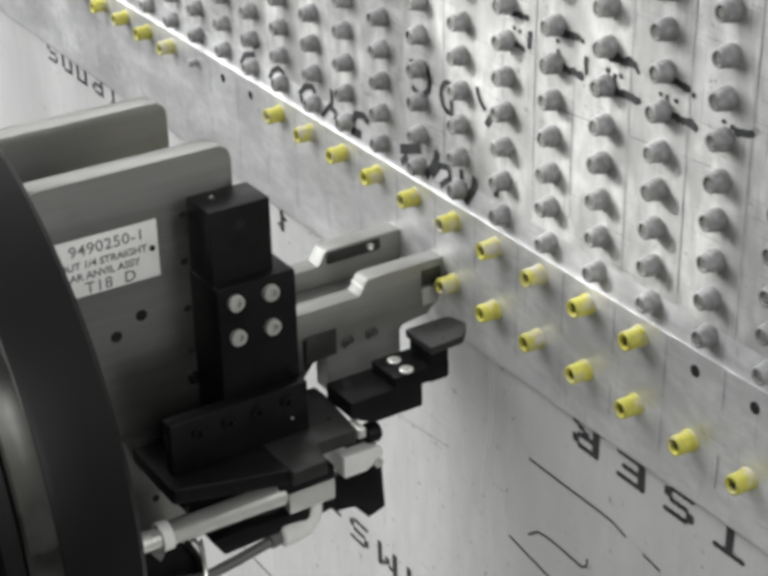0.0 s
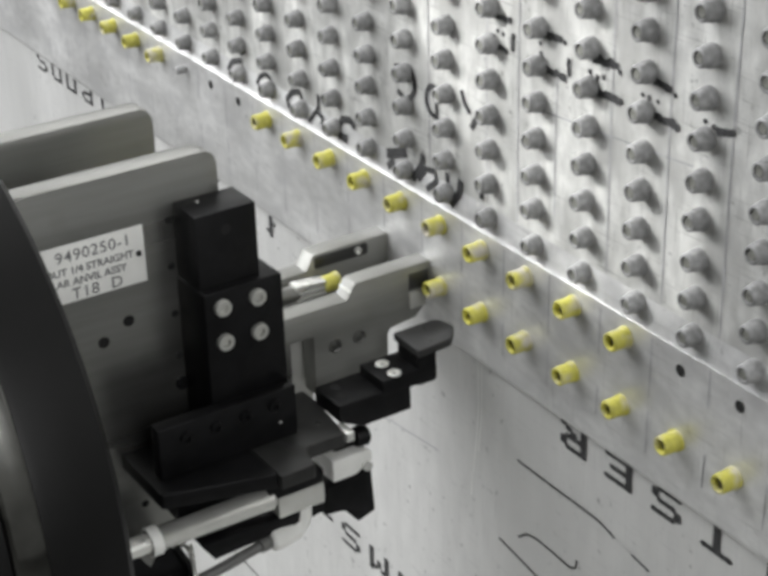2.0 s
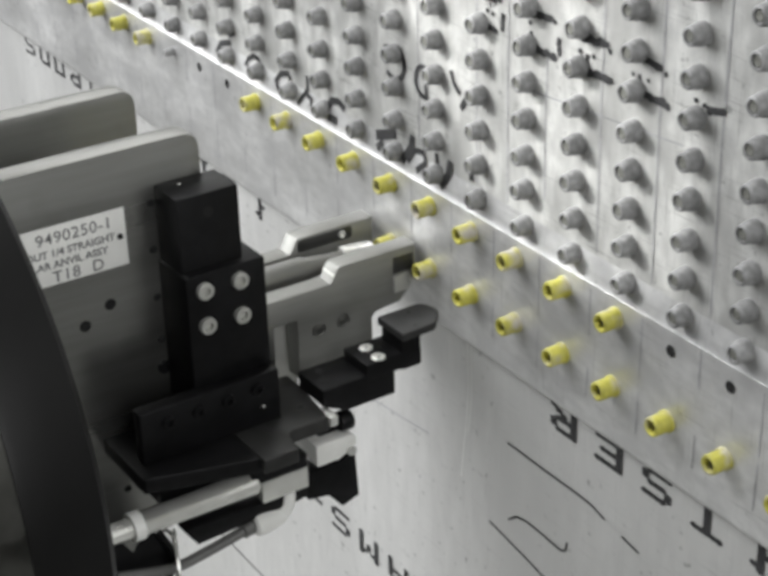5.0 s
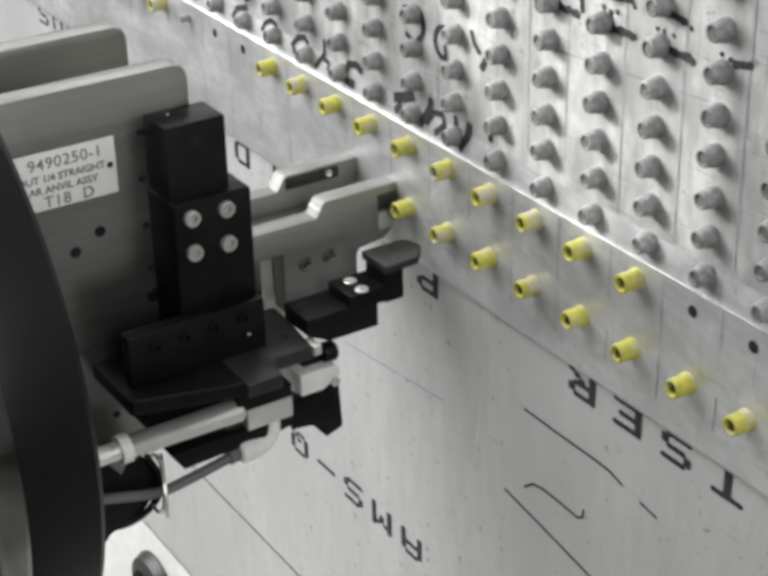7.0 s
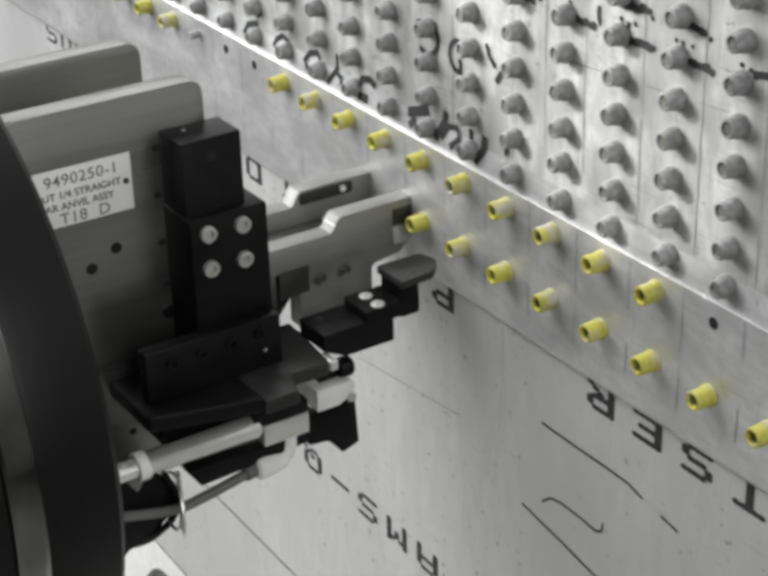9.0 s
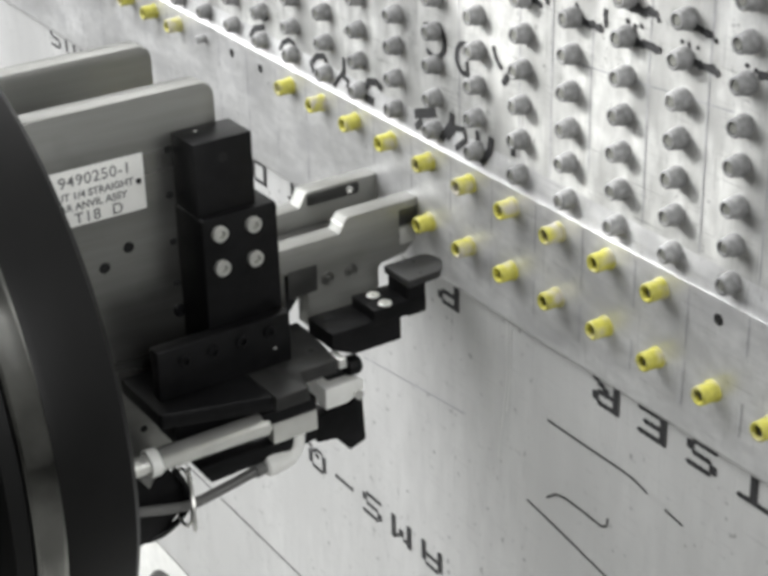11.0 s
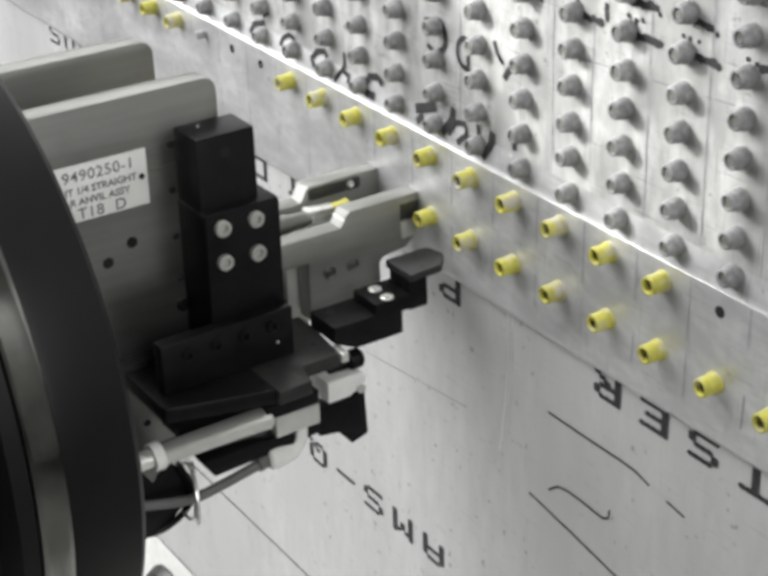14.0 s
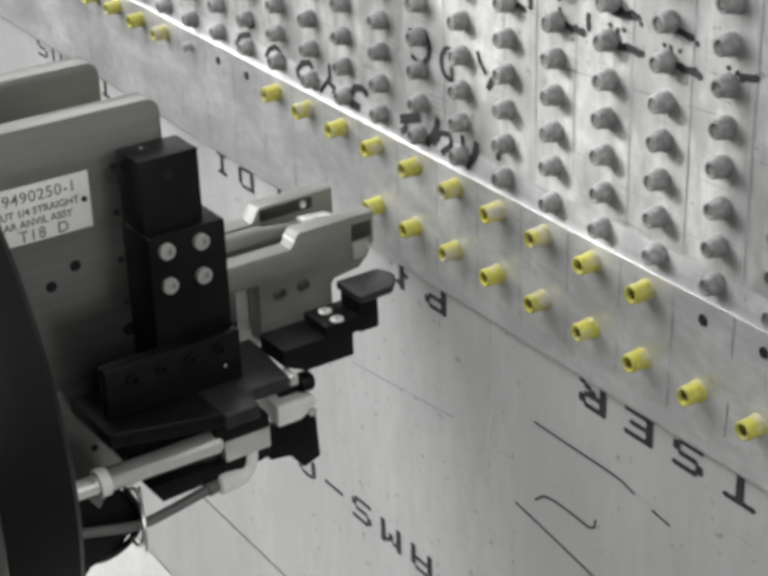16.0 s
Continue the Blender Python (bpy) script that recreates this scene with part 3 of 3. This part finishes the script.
def collar_tool():
    t = thing("collar_tool", "steel and black collar swaging tool reaching to the flange", "machine tool")
    # side plates
    main = rounded([(-0.34, 0.0870), (-0.1508, 0.0870), (-0.1508, -0.055), (-0.110, -0.055), (-0.110, -0.100), (-0.145, -0.150), (-0.34, -0.168)], [0, 0.011, 0, 0, 0, 0, 0])
    near = part("side_plate", prism(main, -0.027, -0.012, r=0.0007), STEEL, t, "ground steel side plate")
    part("side_plate", prism(rounded([(-0.34, 0.0883), (-0.1520, 0.0883), (-0.1520, -0.12), (-0.34, -0.12)], [0, 0.011, 0, 0]), -0.105, -0.09, r=0.0007), STEEL, t, "ground steel side plate")
    for y, z, r in ((-0.2142, -0.0059, 0.0032), (-0.2306, -0.0151, 0.0032), (-0.1838, 0.0503, 0.0021), (-0.1847, 0.0208, 0.0021), (-0.1850, -0.0103, 0.0021), (-0.1847, -0.0388, 0.0021), (-0.216, -0.1335, 0.0022)):
        part("hole", lathe([(r * 1.12, 0), (r * 1.05, 0.00025), (r * 0.98, 0.0003), (0, 0.0003)], 18, "x", (-0.012, y, z)), HOLE, near)
    part("screw", screw_bm(0.0042, 0.0022, "x", (-0.012, -0.1847, -0.0575)), BLACK, near, "black screw head")
    plate = part("label_plate", box(-0.0119, -0.0110, -0.282, -0.2005, 0.017, 0.0528, 0.0002), LABEL, t, "white printed type label")
    writing("9490250-1", -0.0109, -0.2085, 0.0425, 0.0098, plate, PRINT, 1.08)
    writing("ST OUT 1/4 STRAIGHT", -0.0109, -0.2075, 0.0345, 0.0062, plate, PRINT)
    writing("COLLAR ANVIL ASSY", -0.0109, -0.2125, 0.0275, 0.0062, plate, PRINT)
    writing("T18  D", -0.0109, -0.2155, 0.0185, 0.0098, plate, PRINT, 1.1)
    part("rivet", lathe([(0.0018, 0), (0.0018, 0.0006), (0, 0.0008)], 14, "x", (-0.011, -0.2044, 0.0355)), HOLE, plate)

    # fingers that straddle the pin
    finger = [(-0.16, -0.0385), (-0.0685, -0.0385), (-0.0665, -0.0370), (-0.0630, -0.0300), (-0.0605, -0.0284), (-0.0045, -0.0284), (-0.0045, -0.049), (-0.0105, -0.060), (-0.017, -0.0665), (-0.036, -0.069), (-0.0385, -0.072), (-0.0385, -0.1000), (-0.0930, -0.1000), (-0.0930, -0.0570), (-0.16, -0.057)]
    for x0, x1 in ((-0.0262, -0.0127), (-0.0755, -0.062)):
        f = part("finger", prism(finger, x0, x1, r=0.0005), STEEL_LIT, t, "ground steel finger plate with a stepped top edge")
    part("step_face", prism([(-0.0656, -0.0344), (-0.0649, -0.0330), (-0.0644, -0.0333), (-0.0651, -0.0347)], -0.0263, -0.0126, r=0), SATIN, f, "thin bright line on the step")
    # the pocket has no depth here; its shade is the plate's dark colour
    part("recess", box(-0.0127, -0.0124, -0.0218, -0.0068, -0.0455, -0.0340, 0.0001), DARK, f, "flat dark plate for the shaded pocket")
    part("tip_insert", rounded_tip(), BRIGHT, f, "bright hardened tip")
    part("tip_insert", box(-0.0130, -0.0110, -0.0218, -0.0100, -0.0590, -0.0470, 0.0006), SATIN, f, "clear plastic lip")
    for y, z in ((-0.0777, -0.0683), (-0.0597, -0.0677)):
        part("boss", lathe([(0.0050, 0), (0.0048, 0.0007), (0.0040, 0.0008), (0.0034, 0.0002), (0.0026, 0.0002), (0.0022, 0.0010), (0, 0.0012)], 20, "x", (-0.0127, y, z)), STEEL, f, "steel dowel boss")
    part("pocket", prism([(-0.116, -0.112), (-0.116, -0.055), (-0.080, -0.055), (-0.080, -0.096), (-0.093, -0.112)], -0.0500, -0.0475, r=0.0004), BLACK, t, "flat dark plate for the shaded pocket plate")
    part("guide_rail", box(-0.060, -0.030, -0.15, -0.045, -0.060, -0.052, 0.0008), STEEL, t, "dark steel guide between the fingers")
    # slot laid on as a plate, with the shade inside it painted dark
    part("slot_plate", prism(rounded([(-0.062, -0.0300), (-0.021, -0.0300), (-0.021, -0.0385), (-0.062, -0.0385)], 0.0025), -0.0620, -0.0612, r=0.0002), DARK, t, "dark plate for the shaded slot in the finger")
    part("screw", screw_bm(0.0026, 0.0016, "x", (-0.0612, -0.029, -0.0340)), BRIGHT, t, "small bright screw")

    # black clamp
    blk = part("clamp_block", box(-0.012, 0.015, -0.181, -0.142, -0.07, 0.061, 0.0012), BLACK, t, "tall black anodised block")
    part("screw_hole", lathe([(0.0034, 0), (0.0030, 0.0003), (0, 0.0003)], 18, "x", (0.0149, -0.1620, 0.0490)), HOLE, blk)
    part("set_screw", lathe([(0.0012, 0), (0.0011, 0.0006), (0, 0.0007)], 10, "z", (-0.004, -0.169, 0.0608)), BRIGHT, blk)
    face = part("front_block", prism(rounded([(-0.182, -0.085), (-0.182, 0.0145), (-0.1315, 0.0145), (-0.1315, -0.085)], [0, 0.003, 0.002, 0]), -0.012, 0.021, r=0.0008), BLACK, t, "black block with four socket screws")
    for y, z in ((-0.1712, 0.0040), (-0.1487, 0.0041), (-0.1711, -0.0186), (-0.1487, -0.0186)):
        part("screw", screw_bm(0.0052, 0.0036, "x", (0.0208, y, z)), SATIN, face, "bright socket screw")
    row = part("base_bracket", box(0.0190, 0.029, -0.2215, -0.1310, -0.0925, -0.0580, 0.0012), BLACK, t, "black mounting bracket with a row of screws")
    for i in range(4):
        part("screw", screw_bm(0.0040, 0.0022, "x", (0.0288, -0.2043 + i * 0.0194, -0.0685 + i * 0.0004)), BLACK, row, "black screw head")
    part("set_screw", lathe([(0.0011, 0), (0.001, 0.0006), (0, 0.0007)], 10, "x", (0.0289, -0.1426, -0.0800)), BRIGHT, row)
    part("foot", prism(rounded([(-0.012, -0.2280), (0.041, -0.2285), (0.060, -0.1632), (-0.012, -0.1632)], [0, 0.003, 0, 0]), -0.1030, -0.0925, "z", 0.0012), BLACK, t, "black foot plate")

    # table, sensor arm and pad
    table = part("table", prism(rounded([(-0.012, -0.1630), (0.0640, -0.1630), (0.0640, -0.1400), (0.0450, -0.1360), (0.0450, -0.1080), (0.0060, -0.1030), (-0.012, -0.1030)], [0, 0, 0.002, 0.005, 0.002, 0.002, 0]), -0.1020, -0.0923, "z", 0.0008), TABLE, t, "dark steel table plate with a notch")
    part("hole", lathe([(0.0022, 0), (0.0020, 0.0003), (0, 0.0003)], 14, "z", (0.026, -0.1160, -0.0923)), HOLE, table)
    part("stop", box(0.0310, 0.0445, -0.1065, -0.1010, -0.1010, -0.0940, 0.0008), BRIGHT, t, "bright steel stop")
    arm = part("arm", prism(rounded([(-0.1045, -0.081), (-0.053, -0.081), (-0.053, -0.1005), (-0.0885, -0.1005), (-0.1045, -0.0925)], 0.0008), 0.005, 0.034, r=0.001), BLACK, t, "black sensor arm")
    for y, x in ((-0.097, 0.023), (-0.094, 0.012)):
        part("hole", lathe([(0.0032, 0), (0.0030, 0.0002), (0, 0.0002)], 16, "z", (x, y, -0.0811)), HOLE, arm)
    step = part("step", box(0.008, 0.0345, -0.0735, -0.0335, -0.0845, -0.0735, 0.0008), BLACK, arm, "black step block")
    for x, y in ((0.0163, -0.0622), (0.0300, -0.0622)):
        part("screw", screw_bm(0.0044, 0.0014, "z", (x, y, -0.0736)), BRIGHT, step, "bright flat screw")
    part("riser", box(0.0115, 0.0340, -0.0475, -0.0335, -0.0860, -0.0625, 0.0008), BLACK, arm, "black riser")
    pad = part("pad", prism(rounded([(0.0095, -0.0490), (0.0380, -0.0490), (0.0365, -0.0240), (0.024, -0.0125), (0.0095, -0.0165)], [0.001, 0.001, 0.007, 0.009, 0.006]), -0.0635, -0.0580, "z", 0.0008), PAD, arm, "dark grey rounded pad")
    for x, y in ((0.032, -0.036), (0.016, -0.030)):
        part("hole", lathe([(0.0011, 0), (0.001, 0.0002), (0, 0.0002)], 12, "z", (x, y, -0.0581)), HOLE, pad)
    part("nose", prism(rounded([(-0.130, -0.1135), (-0.130, -0.1021), (-0.1060, -0.1021), (-0.1000, -0.1035), (-0.1000, -0.1130)], 0.001), 0.004, 0.028, r=0.0008), STEEL, t, "dark steel nose block")
    part("bumper", lathe([(0, -0.088), (0.0062, -0.088), (0.0068, -0.086), (0.0068, -0.0805), (0.0055, -0.079), (0, -0.079)], 20, "y", (0.024, -0.001, -0.1140)), BLACK, t, "black rubber bumper")

    # air cylinder, clevis and leg
    part("spacer_bar", box(-0.012, 0.012, -0.2060, -0.1380, -0.1380, -0.1032, 0.0008), BLACK, t, "black spacer bar under the foot plate")
    cyl = part("cylinder", lathe([(0, -0.246), (0.0062, -0.246), (0.0062, -0.231), (0.0082, -0.230), (0.0082, -0.2235), (0.0076, -0.2225), (0.0082, -0.149), (0.0068, -0.147), (0.0035, -0.147), (0.0035, -0.13), (0, -0.13)], 28, "y", (0.02, 0, -0.1375)), POLISHED, t, "bright air cylinder")
    part("band", lathe([(0.0080, -0.2308), (0.0092, -0.2305), (0.0092, -0.2240), (0.0080, -0.2237)], 28, "y", (0.02, 0, -0.1375)), LABEL, cyl, "white band")
    part("rod_block", box(0.012, 0.026, -0.1455, -0.1130, -0.1520, -0.1370, 0.0008), POLISHED, t, "satin aluminium rod block")
    part("top_bar", box(0.008, 0.026, -0.152, -0.1130, -0.1365, -0.1270, 0.0006), BLACK, t, "black bar")
    part("under_bar", prism(rounded([(-0.1985, -0.1520), (-0.1125, -0.1530), (-0.1125, -0.1600), (-0.1250, -0.1620), (-0.190, -0.1650)], 0.001), 0.008, 0.024, r=0.0008), BLACK, t, "black bar under the cylinder")
    fork = [(-0.1080, -0.1380), (-0.1080, -0.1225), (-0.0830, -0.1225), (-0.0795, -0.1255), (-0.0795, -0.1315), (-0.0850, -0.1345), (-0.0920, -0.1380)]
    clevis = part("clevis", merge(prism(fork, 0.0020, 0.0105, r=0.0007), prism(fork, 0.0195, 0.0290, r=0.0007), box(0.0100, 0.0200, -0.1078, -0.1005, -0.1378, -0.1228, 0.0003)), WHITE, t, "white clevis fork")
    # black box added in the open gap to paint its shade
    part("slot", box(0.0103, 0.0197, -0.1008, -0.0815, -0.1360, -0.1221, 0.0002), HOLE, clevis, "black filling for the shade in the fork gap")
    part("pin", lathe([(0, 0), (0.0032, 0), (0.0032, 0.003), (0.0016, 0.0034), (0, 0.0030)], 18, "x", (0.0282, -0.0840, -0.1340)), BRIGHT, clevis, "bright pivot pin")
    part("leg", prism(rounded([(-0.113, -0.1440), (-0.088, -0.1440), (-0.0775, -0.1380), (-0.0755, -0.1745), (-0.0880, -0.1785), (-0.098, -0.1660), (-0.113, -0.1640)], [0.001, 0.001, 0.002, 0.001, 0.001, 0.006, 0.002]), 0.010, 0.024, r=0.001), BLACK, t, "black curved leg")

    # cable
    plug = part("cable_plug", lathe([(0, 0), (0.0064, 0), (0.0082, 0.0015), (0.0086, 0.006), (0.0076, 0.014), (0.0062, 0.020), (0.0050, 0.0225), (0, 0.0225)], 24, "y", (0.021, -0.1515, -0.1680)), WHITE, t, "pale grey moulded cable plug")
    part("neck", tube([(0.021, -0.1340, -0.1672), (0.021, -0.1275, -0.1630), (0.020, -0.1255, -0.1510)], 0.0056, 16, 4), WHITE, plug)
    part("collar", tube([(0.022, -0.1590, -0.1690), (0.021, -0.1510, -0.1682)], 0.0052, 16, 2), CABLE, plug, "grey strain relief")
    part("cable", tube([(0.022, -0.157, -0.1690), (0.022, -0.1660, -0.1708), (0.022, -0.1864, -0.1745), (0.022, -0.2083, -0.1762), (0.021, -0.2396, -0.1690), (0.016, -0.285, -0.160)], 0.0034, 12, 6), CABLE, t, "grey cable")
    part("bracket", prism(rounded([(-0.275, -0.150), (-0.2140, -0.1500), (-0.2025, -0.1720), (-0.2060, -0.1810), (-0.2183, -0.1931), (-0.2386, -0.2000), (-0.275, -0.240)], 0.003), -0.002, 0.015, r=0.001), BLACK, t, "black hose bracket")
    part("hose", tube([(0.0, -0.275, -0.185), (0.012, -0.235, -0.198), (0.016, -0.212, -0.190), (0.018, -0.204, -0.172), (0.018, -0.212, -0.150)], 0.0022, 10, 6), BLACK, t, "thin black air hose")
    part("key_ring", ring_bm((0.024, -0.2050, -0.1715), 0.0195, 0.0013, (0, 0, 68)), BRIGHT, t, "bright wire ring")
    part("key_ring", ring_bm((0.021, -0.2085, -0.1700), 0.0180, 0.0012, (0, 8, 80)), BRIGHT, t, "bright wire ring")
    part("strap", prism([(-0.2365, -0.1470), (-0.2215, -0.1470), (-0.2290, -0.1585)], 0.0152, 0.0165, r=0.0003), STEEL, t, "small grey tab")

    # machine flange behind
    axis = (-0.062, 0, -0.065)
    head = part("machine_flange", lathe([(0, -0.288), (0.196, -0.288), (0.2005, -0.289), (0.204, -0.2925), (0.2052, -0.305), (0.2065, -0.328), (0.2060, -0.332), (0.1, -0.332)], 128, "y", axis), RING, t, "large black round machine flange")
    part("rim_band", lathe([(0.2060, -0.3322), (0.2080, -0.3330), (0.2082, -0.3360), (0.2078, -0.3400), (0.2080, -0.3475), (0.2065, -0.3490), (0.15, -0.3492)], 128, "y", axis), BAND, head, "polished metal rim")
    part("housing", lathe([(0, -0.3494), (0.2050, -0.3494), (0.2068, -0.3510), (0.2068, -0.3600), (0.19, -0.366), (0.19, -0.45), (0, -0.45)], 128, "y", axis), RING, head, "black machine housing")
    return t


def rounded_tip():
    return box(-0.0128, -0.0118, -0.0225, -0.0080, -0.0545, -0.0505, 0.0004)


TOOL = collar_tool()
# where the tool stands when it grips the second pin, and its true proportions
TOOL_BASE = pose(-0.0007, 0.0059, -0.0022, 0, 0, 0.771)
PROPORTION = pose(-0.03, -0.15, 0) @ Matrix.Diagonal((1.0077, 0.9986, 0.9751, 1)) @ pose(0.03, 0.15, 0)
for piece in TOOL.children_recursive:
    piece.data.transform(PROPORTION)


def feed_rod(parent):
    """The slide that brings a collar between the fingers; its own space has the pin axis as y."""
    f = part("feed_rod", lathe([(0, -0.21), (0.0082, -0.21), (0.0086, -0.208), (0.0086, -0.1120), (0.0070, -0.1085), (0.0062, -0.0960), (0.0054, -0.0940), (0.0054, -0.0800), (0, -0.0800)], 26, "y"), STEEL, parent, "grey steel feed rod")
    for i in range(3):
        part("gripper_jaw", prism([(-0.0825, -0.0058 + i * 0.0042), (-0.0605, -0.0052 + i * 0.0040), (-0.0605, -0.0022 + i * 0.0036), (-0.0825, -0.0022 + i * 0.0042)], -0.0046, 0.0046, r=0.0004), BRIGHT, f, "pale slotted gripper jaw")
    return f


FEED = feed_rod(TOOL)
SLIDE = part("slide", box(-0.0455, -0.0300, -0.114, -0.0850, -0.1250, -0.0550, 0.0006), SATIN, TOOL, "pale steel slide behind the finger")


SHUTTER = part("shutter", prism([(-0.1075, -0.0735), (-0.1075, -0.0540), (-0.0860, -0.0540), (-0.0860, -0.0720)], -0.0126, -0.0119, r=0.0002), DARK, TOOL, "dark steel shutter plate")


def fed_collars():
    made = []
    for _ in range(2):
        c = copy_thing(MODEL_COLLAR, pose(0, 0, 0))
        tagged(c, "yellow coated collar fed by the tool onto a pin", "collar", "yellow collars")
        made.append(c)
    return made


FED = fed_collars()


# ---- movement ----
TOOL_ROWS = [(0.0, 0, 0), (4.8, 0, 0), (5.0, 0, 0.004), (5.4, 0, 0.028), (5.6, 0.08, 0.030), (6.0, 0.92, 0.030), (6.2, 1, 0.030), (6.3, 1, 0.0265), (6.5, 1, 0.0180), (6.7, 1, 0.0065), (6.85, 1, 0.0008), (7.0, 1, 0), (15.45, 1, 0),
             (15.55, 1, 0.002), (15.65, 1, 0.010), (15.75, 1, 0.020), (15.85, 1, 0.0255), (16.0, 1, 0.0265)]
# how far the feed stands from the pin: 0 on the pin, then waiting, then drawn in
HOLD, AWAY = -0.0495, -0.125
FEED_ROWS = [(0.0, AWAY), (1.75, AWAY), (1.9, HOLD - 0.018), (2.05, HOLD), (4.35, HOLD), (4.55, -0.002), (6.2, -0.002), (6.3, -0.015), (6.4, HOLD), (6.6, HOLD - 0.01), (6.8, AWAY), (11.5, AWAY), (11.65, HOLD - 0.03), (11.8, HOLD), (13.88, HOLD), (14.0, HOLD + 0.012), (14.15, -0.014), (14.3, -0.004), (16.0, -0.004)]


def motions():
    tool_at = lambda t: [float(np.interp(t, [r[0] for r in TOOL_ROWS], [r[i] for r in TOOL_ROWS])) for i in (1, 2)]
    feed_at = lambda t: float(np.interp(t, [r[0] for r in FEED_ROWS], [r[1] for r in FEED_ROWS]))
    walk(TOOL, [(t, pose(-0.0465 * k, 0.0013 * k - b, -0.0006 * k) @ TOOL_BASE) for t, k, b in TOOL_ROWS])
    walk(FEED, [(t, TOOL_BASE.inverted() @ pose(-PITCH, d + 0.0500, LOWER_Z)) for t, d in FEED_ROWS])
    back, front = pose(0, -0.032, 0), pose(0, 0, 0)
    walk(SLIDE, [(0.0, back), (1.55, back), (1.65, front), (7.05, front), (7.15, back), (11.42, back), (11.52, front), (16.0, front)])
    shut, clear = pose(0, 0, 0), pose(0, -0.047, 0)
    walk(SHUTTER, [(0.0, shut), (1.55, shut), (1.65, clear), (7.05, clear), (7.15, shut), (11.42, shut), (11.52, clear), (16.0, clear)])
    for n, collar in enumerate(FED):
        placed = (4.6, 14.4)[n]
        rows = []
        for t in sorted({0.0, 16.0, placed} | {r[0] for r in TOOL_ROWS} | {r[0] for r in FEED_ROWS}):
            k, b = tool_at(t)
            d = feed_at(t) if n == 0 or t > 11.5 else AWAY
            rows.append((t, pose(-PITCH * (n + 1), 0, LOWER_Z) if t >= placed else pose(-PITCH * (k + 1), d - b - 0.014 * n * (t <= 11.5), LOWER_Z)))
        walk(collar, rows)


motions()
